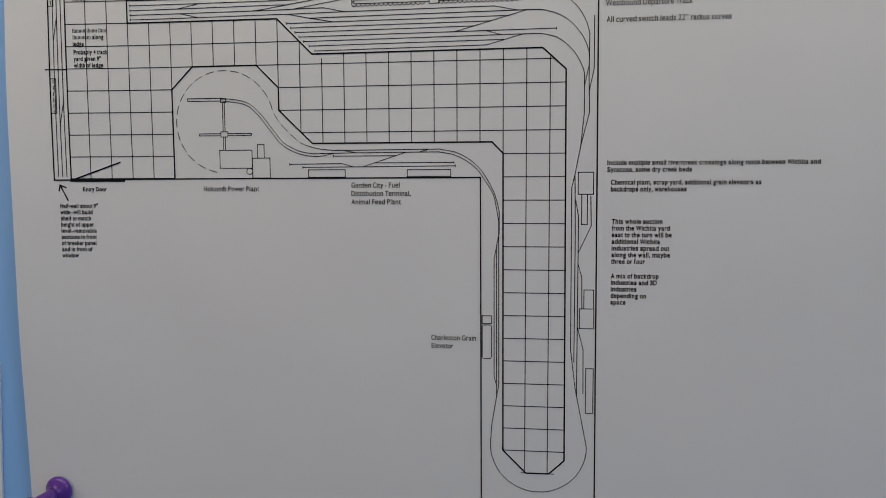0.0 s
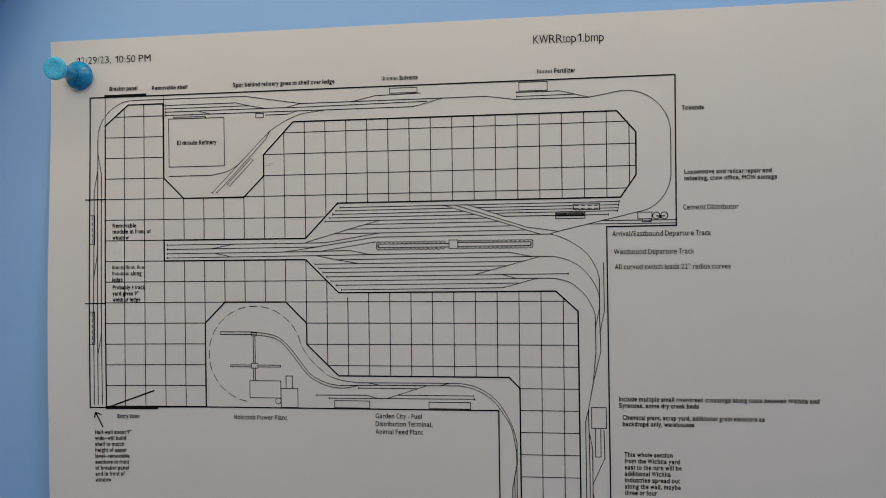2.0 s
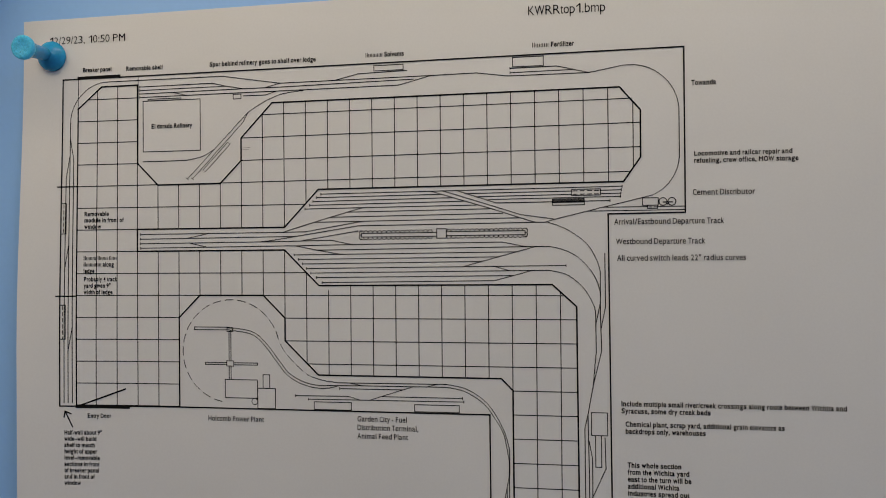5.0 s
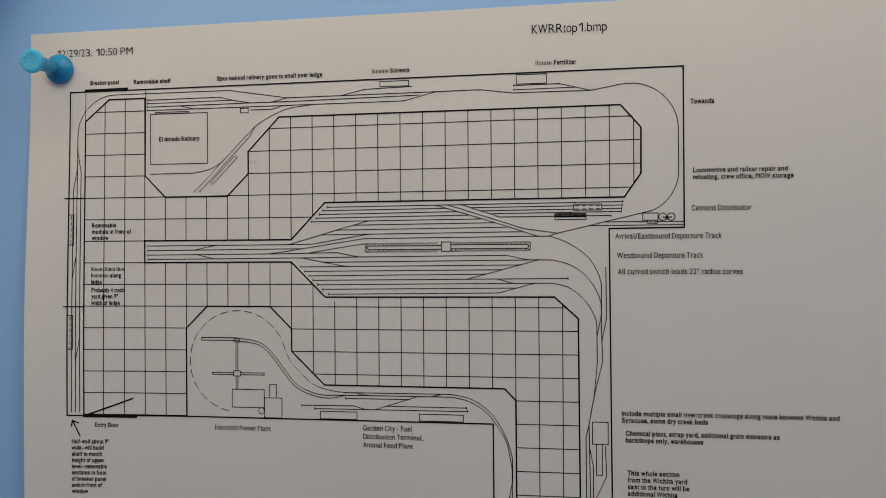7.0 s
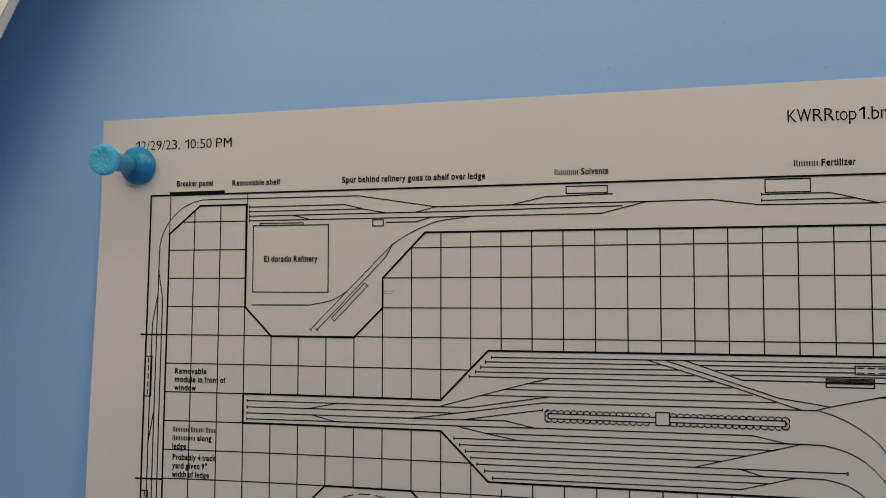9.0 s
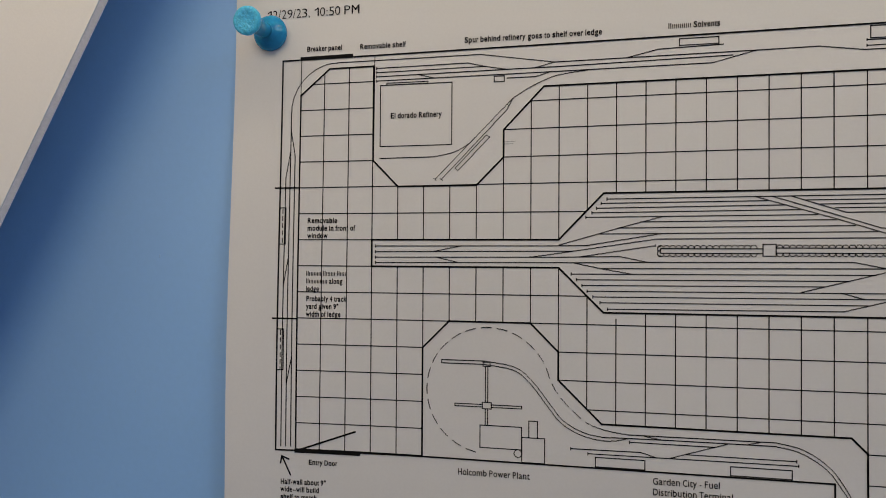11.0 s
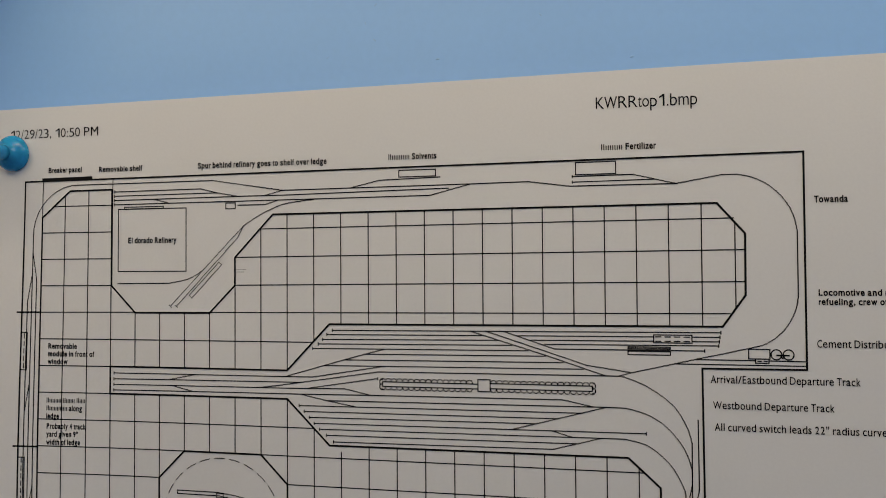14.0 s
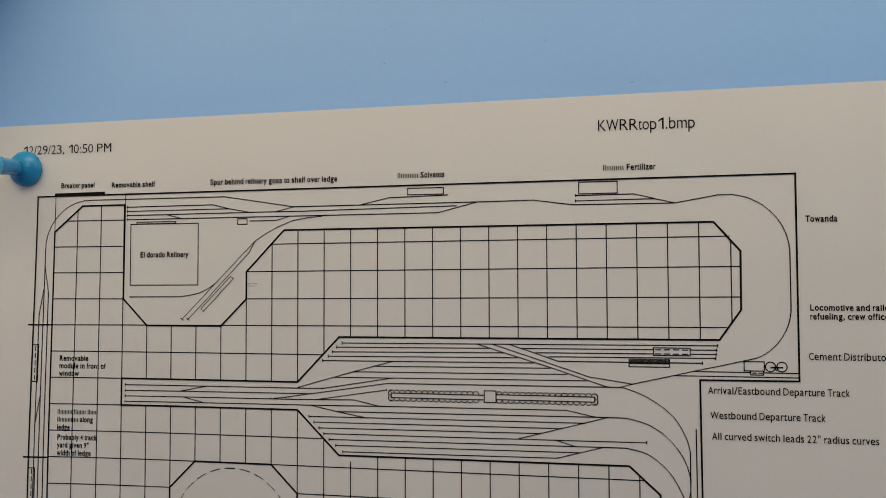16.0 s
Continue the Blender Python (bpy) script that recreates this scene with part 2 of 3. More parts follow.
THICK, WALL, THIN, FINE = 0.067, 0.061, 0.0380, 0.0362

sheet = tagged(new("printed_plan"), "white paper sheet printed with a railway room plan, pinned up", "paper sheet")
sheet.location = (0, 0, 0)


def page():
    """The sheet itself: a curved leaf with its thickness."""
    l, t, r, b = PAGE
    us = [l + (3.2 - l) * i / 14 for i in range(15)] + [3.2 + (r - 3.2) * i / 6 for i in range(1, 7)]
    vs = [t + (b - t) * i / 36 for i in range(37)]
    verts, faces = [], []
    for back in (0, 1):
        for j, v in enumerate(vs):
            verts += [on_page(u, v - (0.0065 * (u - l) if j == 0 else 0), -0.00014 * back) for u in us]
    nu, nv = len(us), len(vs)
    at = lambda i, j, k: k * nu * nv + j * nu + i
    for j in range(nv - 1):
        for i in range(nu - 1):
            faces.append((at(i, j, 0), at(i, j + 1, 0), at(i + 1, j + 1, 0), at(i + 1, j, 0)))
            faces.append((at(i, j, 1), at(i + 1, j, 1), at(i + 1, j + 1, 1), at(i, j + 1, 1)))
    for j in range(nv - 1):
        faces.append((at(0, j, 0), at(0, j, 1), at(0, j + 1, 1), at(0, j + 1, 0)))
        faces.append((at(nu - 1, j, 0), at(nu - 1, j + 1, 0), at(nu - 1, j + 1, 1), at(nu - 1, j, 1)))
    for i in range(nu - 1):
        faces.append((at(i, 0, 0), at(i + 1, 0, 0), at(i + 1, 0, 1), at(i, 0, 1)))
        faces.append((at(i, nv - 1, 0), at(i, nv - 1, 1), at(i + 1, nv - 1, 1), at(i + 1, nv - 1, 0)))
    mesh_object("paper", verts, faces, PAPER, sheet, "plain white office paper", smooth=False)


page()

# the aisle, whose floor is ruled in one-foot squares
AISLE = [(-2.93, 8.05), (-2.93, -5.58), (-1.76, -6.57), (0.04, -6.58), (0.02, -3), (1, -2), (4, -2), (5, -3), (5, -4), (6.46, -5.52), (21.47, -5.57),
         (22.3, -4.6), (22.29, -2.67), (21.6, -1.68), (8.57, -1.64), (7, 0), (0, 0), (0, 1), (7, 1), (8.57, 2.57), (18.67, 2.54), (19.66, 3.45),
         (19.74, 20.56), (19.07, 21.19), (18.06, 21.2), (17.03, 20.18), (17, 6.98), (16.52, 6.49), (8.52, 6.48), (7, 5), (7, 4), (6, 3), (3, 3), (2, 4), (2, 8.03)]


def crossings(c, axis):
    """Where the grid line at c along that axis enters and leaves the aisle."""
    hits = []
    for a, b in zip(AISLE, AISLE[1:] + AISLE[:1]):
        if (a[axis] - c) * (b[axis] - c) < 0:
            t = (c - a[axis]) / (b[axis] - a[axis])
            hits.append(a[1 - axis] + t * (b[1 - axis] - a[1 - axis]))
    hits.sort()
    return list(zip(hits[::2], hits[1::2]))


def plan_grid():
    pen = Pen()
    for c in range(-2, 23):
        for a, b in crossings(c + 1e-4, 0):
            if b - a > 0.1:
                top = 0.04 if c < 0 else 0.0
                pen.line([(c + top, a + (0.22 if c == 9 and 2 < a < 3 else 0)), (c, b)], THIN)
    for c in range(-6, 22):
        stretch = 0.0155 * max(0.0, c - 8.5)       # the print creeps towards its foot
        skew = -0.005 if c < -1 else 0.0          # and leans a little along its head
        for a, b in crossings(c + 1e-4, 1):
            if b - a > 0.1:
                pen.line([(a, c + stretch + skew * max(0.0, a - 4)), (b, c + stretch + skew * max(0.0, b - 4))], THIN)
    pen.done("floor_grid", sheet, INK_THIN, "thin printed grid of floor squares")


def plan_walls():
    pen = Pen(RISE * 1.5)
    pen.line(AISLE[1:], THICK)
    pen.line([(-2.93, 8.05), (-2.93, -5.58)], 0.06)
    pen.done("bench_outline", sheet, INK, "thick printed bench edge lines")
    pen = Pen(RISE * 1.7)
    pen.line([(-3.72, 8.06), (-3.70, -6.97), (24.03, -7.1), (24.03, -0.38), (20.97, -0.36), (21.10, 27.2)], WALL)
    pen.line([(-3.72, 8.06), (2, 8.03), (16.02, 8.02), (16.08, 27.2)], WALL)
    pen.line([(-2.93, -5.6), (-2.92, -7.0)], 0.028)
    pen.line([(0.05, -6.5), (0.06, -6.95)], 0.028)
    pen.line([(-2.91, -7.03), (-0.88, -7.05)], 0.12)
    pen.line([(-2.9, 8.07), (-0.46, 8.08)], 0.15)
    pen.line([(-2.7, 8.0), (-0.6, 7.26)], 0.07)
    for v in (-2.0, 3.03):
        pen.line([(-3.9, v), (-2.93, v)], 0.06)
    pen.line([(-3.12, 9.0), (-3.46, 8.3)], 0.06)
    pen.line([(-3.52, 8.55), (-3.47, 8.29), (-3.2, 8.4)], 0.06)
    pen.done("wall_drawing", sheet, INK, "thick printed room wall lines")


def plan_ledge_tracks():
    pen = Pen()
    pen.line([(-3.33, 7.9), (-3.31, -4.9)] + arc_points(-1.45, -4.93, 1.86, 180, 270) + [(4.12, -6.80), (6.83, -6.37)], FINE)
    pen.line([(-3.31, -4.25), (-3.13, -3.25), (-3.13, 7.9)], FINE)
    pen.line([(-3.32, -3.4), (-3.49, -2.4), (-3.52, 7.9)], FINE)
    pen.line([(-3.33, 0.73), (-3.50, 1.75)], FINE)
    pen.line([(-3.13, 4.5), (-3.33, 5.55)], FINE)
    for v in (-1.23, 3.44):
        h = 1.4 if v < 0 else 1.56
        pen.line([(-3.70, v), (-3.46, v), (-3.46, v + h), (-3.70, v + h)], FINE)
        pen.dashes([(-3.58, v + 0.05), (-3.58, v + h)], FINE, 0.16, 0.12)
    pen.done("ledge_drawing", sheet, INK_THIN, "fine printed track lines")


def plan_top_tracks():
    pen = Pen()
    pen.line([(0.13, -6.49), (3.65, -6.51), (4.29, -6.35), (5.05, -6.21)], FINE)
    pen.line([(0.13, -6.33), (4.29, -6.35)], FINE)
    pen.line([(0.13, -6.17), (5.48, -6.20), (7.03, -6.20), (12.85, -6.28)], FINE)
    pen.line([(0.13, -6.01), (7.03, -6.03), (12.19, -6.05), (13.57, -6.39)], FINE)
    for v in (-6.49, -6.33, -6.17, -6.01):
        pen.line([(0.13, v - 0.04), (0.13, v + 0.04)], FINE)
    pen.line([(1.77, -6.17), (2.39, -6.02)], FINE)
    pen.line([(5.12, -5.88), (6.16, -5.88), (6.64, -6.02)], FINE)
    pen.line([(6.16, -6.21), (6.83, -6.37), (13.57, -6.40), (15.55, -6.42), (16.89, -6.23), (20.25, -6.22)], FINE)
    pen.rect(0.29, -5.83, 3.06, -3.52, FINE)
    pen.rect(0.54, -5.91, 2.14, -5.84, FINE)
    pen.rect(4.64, -5.97, 5.01, -5.76, FINE)
    pen.line([(0.29, -3.07), (2.3, -3.08)] + curve_points([(2.43, -3.09), (3.17, -3.24), (3.71, -3.53)]) + [(5.33, -5.13)] + curve_points([(5.33, -5.13), (5.87, -5.46), (6.51, -5.76), (7.03, -5.91), (8.0, -6.02)]), FINE)
    pen.line([(2.43, -2.23), (3.9, -3.71)], FINE)
    pen.line([(2.67, -2.23), (5.10, -4.71), (5.33, -5.13)], FINE)
    for u in (2.43, 2.67):
        pen.line([(u - 0.05, -2.28), (u + 0.05, -2.2)], FINE)
    pen.line([(3.19, -2.63), (4.36, -3.83), (4.48, -3.75), (3.30, -2.55), (3.19, -2.63)], FINE)
    pen.line([(9.37, -6.39), (10.42, -6.62), (12.55, -6.67)], FINE)
    pen.rect(11.11, -6.94, 12.40, -6.71, FINE)
    pen.rect(17.1, -7.0, 18.38, -6.6, FINE)
    pen.line([(16.99, -6.545), (18.93, -6.555), (20.25, -6.22)], FINE)
    pen.line([(16.99, -6.36), (19.64, -6.38)], FINE)
    for v in (-6.545, -6.36):
        pen.line([(16.99, v - 0.03), (16.99, v + 0.03)], FINE)
    # the return loop at the east end
    pen.line([(20.25, -6.22), (21.0, -6.35), (21.5, -6.44)] + arc_points(21.85, -4.5, 1.97, 262, 360) + arc_points(22.02, -2.75, 1.8, 0, 66)
             + [(21.60, -0.83), (20.75, -0.64), (20.14, -0.49), (18.85, -0.19), (18.39, -0.06)], FINE)
    pen.line([(20.75, -0.64), (22.55, -0.635)], FINE), pen.line([(22.94, -0.634), (24.0, -0.63)], FINE)
    pen.line([(20.14, -0.49), (24.0, -0.49)], FINE)
    pen.rect(22.35, -0.99, 22.97, -0.69, FINE)
    pen.rect(22.55, -0.69, 22.94, -0.56, FINE)
    pen.line([(22.62, -0.62), (22.72, -0.62)], FINE), pen.line([(22.80, -0.62), (22.90, -0.62)], FINE)
    for u in (23.16, 23.51):
        pen.arc(u, -0.83, 0.155, 0, 360, 0.0386)
    pen.line([(23.18, -0.81), (23.52, -0.81)], 0.05)
    pen.line([(23.27, -0.81), (23.34, -0.71), (23.41, -0.81)], FINE)
    pen.done("upper_drawing", sheet, INK_THIN, "fine printed track lines and building boxes")
    pen = Pen()
    pen.line([(5.03, -3.56), (5.42, -3.57)], 0.022), pen.line([(5.03, -3.47), (5.34, -3.48)], 0.022)
    pen.done("smudge", sheet, INK_FAINT, "faint grey smudged strokes")


def plan_yard():
    pen = Pen()
    # stub tracks of the peninsula
    for v, e in ((0.235, 0.22), (0.45, 0.41), (0.655, 0.625), (0.86, 0.82)):
        pen.line([(0.15, v), (7.02, e)], FINE)
        pen.line([(0.15, v - 0.04), (0.15, v + 0.04)], FINE)
    pen.line([(2.40, 0.43), (3.45, 0.225)], FINE)
    pen.line([(2.50, 0.645), (3.37, 0.845)], FINE)
    # upper fan
    for u, v, e, q in ((8.68, -1.43, 21.54, -1.49), (8.48, -1.28, 13.94, -1.31), (8.32, -1.11, 14.47, -1.16), (8.16, -0.95, 14.96, -1.00), (7.95, -0.79, 15.50, -0.83)):
        pen.line([(u, v), (e, q)], FINE)
        pen.line([(u, v - 0.04), (u, v + 0.04)], FINE)
    for u, v, e, q in ((9.83, -0.62, 16.07, -0.66), (9.10, -0.41, 16.63, -0.46), (8.35, -0.20, 17.29, -0.26)):
        pen.line([(u, v), (e, q)], FINE)
    pen.line([(7.02, 0.19), (9.10, -0.41), (10.55, -0.80)], FINE)
    pen.line([(6.64, 0.22), (7.96, 0.21), (10.52, -0.21)], FINE)
    pen.line([(5.95, 0.63), (6.64, 0.54), (7.50, 0.41), (10.36, -0.02), (18.02, -0.06)], FINE)
    pen.line([(7.02, 0.41), (7.50, 0.41)], FINE)
    pen.line([(7.80, 0.60), (10.32, 0.21)], FINE)
    pen.line([(10.32, 0.18), (10.32, 0.24)], FINE)
    # the double lead across the fan
    pen.line([(13.57, -1.45), (16.10, -0.68), (17.84, -0.11), (18.02, -0.06), (18.39, -0.06)], FINE)
    pen.line([(14.08, -1.46), (16.13, -0.80), (17.39, -0.39), (18.81, -0.18)], FINE)
    pen.line([(14.68, -1.46), (16.36, -0.90), (21.05, -0.91)], FINE)
    for u, v, e in ((15.16, -1.32, 21.51), (15.60, -1.18, 21.49), (16.04, -1.05, 21.47)):
        if v < -1.1:                     # these two stop at the shed and go on as dashes inside it
            pen.line([(u, v), (19.5, v - 0.017)], FINE), pen.line([(20.67, v - 0.021), (e, v - 0.025)], FINE)
            for k in range(4):
                pen.line([(19.56 + 0.29 * k, v - 0.019), (19.72 + 0.29 * k, v - 0.019)], FINE)
        else:
            pen.line([(u, v), (e, v - 0.025)], FINE)
        pen.line([(e, v - 0.065), (e, v + 0.015)], FINE)
    for u, v in ((21.54, -1.49), (21.05, -0.91)):
        pen.line([(u, v - 0.04), (u, v + 0.04)], FINE)
    pen.rect(19.5, -1.40, 20.67, -1.15, FINE)
    pen.rect(18.70, -1.015, 20.01, -0.945, 0.028)
    pen.dashes([(18.72, -0.98), (20.0, -0.98)], 0.03, 0.03, 0.035)
    pen.rect(18.70, -0.87, 20.01, -0.76, FINE)
    # lower fan
    pen.line([(7.02, 0.625), (9.12, 0.59), (10.07, 0.79)], FINE)
    pen.line([(7.02, 0.82), (7.50, 0.82), (10.07, 0.79), (16.61, 0.75), (17.58, 0.95)], FINE)
    pen.line([(7.50, 0.82), (8.48, 1.02), (9.51, 1.20)], FINE)
    pen.line([(8.48, 1.02), (18.00, 0.95), (18.62, 0.96)], FINE)
    for u, v, e, q in ((7.44, 1.22, 17.25, 1.165), (7.63, 1.42, 16.44, 1.37), (7.82, 1.62, 15.70, 1.56), (8.00, 1.82, 19.24, 1.75), (8.20, 2.02, 17.84, 1.95), (8.45, 2.22, 17.01, 2.16), (8.71, 2.44, 16.29, 2.37)):
        pen.line([(u, v), (e, q)], FINE)
        pen.line([(u, v - 0.04), (u, v + 0.04)], FINE)
    pen.line([(19.24, 1.71), (19.24, 1.79)], FINE)
    pen.line([(14.99, 1.76), (18.0, 0.95)], FINE)
    pen.line([(16.29, 2.37), (17.84, 1.95)], FINE)
    pen.line([(16.21, 1.76), (16.93, 1.96)], FINE)
    # throat curves and the long east side
    pen.line(curve_points([(18.39, -0.06), (18.65, -0.01), (19.33, 0.28), (20.07, 0.83), (20.48, 1.50), (20.63, 2.0)])
             + [(20.62, 3.81), (20.66, 5.28), (20.31, 6.68), (20.08, 7.92), (19.95, 8.47), (19.97, 15.54), (20.19, 17.29), (20.71, 19.93)]
             + arc_points(18.59, 19.93, 2.12, 0, 180) + [(16.53, 19.04), (16.74, 17.75), (16.84, 17.23), (16.82, 9.9)], FINE)
    pen.line(curve_points([(18.62, 0.96), (19.2, 1.12), (19.72, 1.40), (20.15, 1.83), (20.47, 2.34), (20.63, 2.88)]) + [(20.62, 3.3), (20.44, 4.16)], FINE)
    pen.line([(17.84, 1.95), (18.58, 1.95)] + curve_points([(18.58, 1.95), (19.31, 2.15), (19.96, 2.70), (20.36, 3.40), (20.43, 3.81)]) + [(20.44, 5.32), (20.29, 6.83)], FINE)
    pen.line([(20.82, 1.27), (20.83, 3.46), (20.63, 4.43)], FINE)
    pen.done("yard_drawing", sheet, INK_THIN, "fine printed yard track lines")
    pen = Pen(RISE * 1.3)
    pen.rect(10.50, 0.31, 13.81, 0.47, FINE)
    pen.rect(14.22, 0.28, 17.56, 0.45, FINE)
    pen.rect(13.81, 0.155, 14.22, 0.555, FINE)
    for k in range(36):
        u = 10.5 + 7.06 * k / 35
        if 13.72 < u < 14.30:
            continue
        d = -0.035 * k / 35
        pen.arc(u, 0.30 + d, 0.1, 178, 362, FINE, 10)
        pen.arc(u, 0.49 + d, 0.1, -2, 182, FINE, 10)
    for u, a in ((10.5, 90), (17.56, -90)):
        pen.arc(u, 0.33 if u < 11 else 0.29, 0.1, a, a + 180, FINE, 8)
        pen.arc(u, 0.46 if u < 11 else 0.43, 0.1, a, a + 180, FINE, 8)
    pen.done("platform_drawing", sheet, INK, "printed scalloped platform outline")


def plan_east_side():
    pen = Pen()
    pen.line([(20.08, 7.92), (20.12, 10.6), (20.12, 16.1)], FINE)
    pen.line([(20.12, 9.0), (20.25, 9.73), (20.25, 17.6)], FINE)
    pen.line([(20.25, 11.75), (20.42, 12.38), (20.44, 13.74)], FINE)
    pen.line([(20.76, 8.85), (20.79, 10.12), (20.25, 11.3)], FINE)
    pen.line([(20.27, 14.6), (20.51, 15.53), (20.53, 17.48)], FINE)
    for a in ((20.22, 7.82, 20.87, 8.76), (20.38, 8.76, 20.62, 10.06), (20.52, 12.9, 20.93, 13.73), (20.34, 13.73, 20.95, 14.6), (20.64, 16.37, 20.96, 18.38),
              (16.10, 14.11, 16.52, 14.46)):
        pen.rect(*a, FINE)
    r = 0.1
    pen.line([(16.10, 14.52 + r)] + arc_points(16.10 + r, 14.52 + r, r, 180, 270, 5) + arc_points(16.52 - r, 14.52 + r, r, 270, 360, 5) + arc_points(16.52 - r, 16.03 - r, r, 0, 90, 5)
             + arc_points(16.10 + r, 16.03 - r, r, 90, 180, 5) + [(16.10, 14.52 + r)], FINE)
    pen.line([(16.82, 10.53), (16.62, 11.56), (16.63, 16.85), (16.74, 17.23), (16.74, 17.75)], FINE)
    pen.line([(16.72, 11.05), (16.74, 17.23)], FINE)
    pen.done("east_side_drawing", sheet, INK_THIN, "fine printed track lines and building boxes")


def plan_power_plant():
    pen = Pen()
    way = [(2.73, 4.48), (4.3, 4.48)] + curve_points([(4.4, 4.49), (5.42, 4.66), (6.02, 5.10), (6.7, 5.95), (7.15, 6.48), (7.83, 6.85), (8.5, 6.99), (9.0, 6.98)])
    pen.line(offset(way, -0.06), FINE)
    pen.line(offset(way, 0.06) + [(9.46, 6.92)], FINE)
    pen.line([(2.73, 4.42), (2.73, 4.54)], FINE)
    for u in (4.37, 4.46):
        pen.line([(u, 4.61), (u, 5.92)], FINE), pen.line([(u, 6.15), (u, 6.75)], FINE)
    pen.rect(4.28, 4.46, 4.54, 4.61, FINE)
    pen.rect(4.26, 5.92, 4.59, 6.15, FINE)
    pen.rect(3.24, 6.0, 4.26, 6.09, FINE), pen.rect(4.59, 6.0, 5.70, 6.09, FINE)
    pen.rect(4.18, 6.75, 5.70, 7.56, FINE)
    pen.rect(5.71, 7.11, 6.53, 8.0, FINE)
    pen.rect(5.96, 6.51, 6.27, 7.11, FINE)
    pen.arc(5.57, 7.70, 0.14, 0, 360, FINE, 16)
    ring = arc_points(4.463, 5.488, 2.29, 101, 343, 60) + curve_points([(6.65, 4.84), (6.85, 5.28), (7.08, 5.61), (7.47, 6.02), (7.95, 6.43), (8.24, 6.57)])[1:]
    pen.dashes(ring, FINE, 0.38, 0.21)
    # the fuel terminal's tracks
    pen.line(curve_points([(8.24, 6.57), (8.74, 6.71), (9.46, 6.80)]) + [(14.2, 6.78)] + curve_points([(14.2, 6.78), (15.03, 6.96), (15.79, 7.43), (16.28, 8.05), (16.65, 8.78), (16.84, 9.5)]) + [(16.84, 10.5)], FINE)
    pen.line([(8.9, 6.93), (10.52, 6.91), (14.2, 6.90)] + curve_points([(14.2, 6.90), (14.99, 7.08), (15.77, 7.57), (16.26, 8.22), (16.57, 8.75), (16.71, 9.31)]) + [(16.83, 10.0)], FINE)
    pen.line([(9.95, 6.81), (10.52, 6.91)], FINE)
    pen.line([(13.32, 6.90), (13.75, 6.79)], FINE)
    pen.line([(9.47, 7.05), (12.28, 7.05)], FINE)
    pen.line([(7.45, 7.40), (9.85, 7.38), (10.34, 7.52)], FINE)
    pen.line([(10.83, 7.52), (11.32, 7.36), (12.72, 6.91)], FINE)
    pen.line([(11.32, 7.36), (14.86, 7.36)], FINE)
    pen.line([(8.05, 7.54), (14.92, 7.51)], FINE)
    for u, v in ((7.45, 7.40), (8.05, 7.54), (14.86, 7.36), (14.92, 7.51), (9.47, 7.05)):
        pen.line([(u, v - 0.04), (u, v + 0.04)], FINE)
    pen.rect(8.31, 7.65, 9.99, 7.98, FINE)
    pen.rect(12.79, 7.67, 14.72, 7.97, FINE)
    pen.done("power_plant_drawing", sheet, INK_THIN, "fine printed plant and track lines")


plan_grid()
plan_walls()
plan_ledge_tracks()
plan_top_tracks()
plan_yard()
plan_east_side()
plan_power_plant()

# ---- captions ----


GLYPHS = {}
CAP, LOW = 0.682, 0.449            # heights of the built-in font's capitals and small letters
# advance widths in thousandths of the type size: of a plain grotesque, its bold cut, and a softer humanist face
PLAIN = {" ": 278, "ijl": 222, "I,.:/ft": 278, "r-": 333, '"': 355, "ckvxyzsJ": 500, "FTZ": 611, "ABEKPSVXY": 667, "CDHNRUw": 722, "GOQ": 778, "mM": 833, "W": 944, "L": 556}
BOLD = {" ": 278, "ijlI,.:/": 278, "ft-": 333, "r": 389, '"': 474, "z": 500, "bdghnopquFLTZ": 611, "EPSVXY": 667, "ABCDHKNRU": 722, "wGOQ": 778, "M": 833, "m": 889, "W": 944}
SOFT = {" ": 226, "il": 229, "I,.:": 251, "f-": 306, "t": 335, "r": 349, "s/": 390, '"': 401, "cLx": 426, "vyk": 453, "gFS": 465, "aET": 484, "e": 498, "PR": 530, "bdhnopquC": 526, "A": 579, "DH": 619, "GUN": 640, "w": 715, "m": 799, "M": 855, "W": 890}
ROUND, SHARP = "ocegqdpbsaCOGQSDB069835", "vwxyzAVWXYTZ/"


def advance(ch, face):
    for letters, w in face.items():
        if ch in letters:
            return w / 1000
    return 0.507 if face is SOFT else 0.556


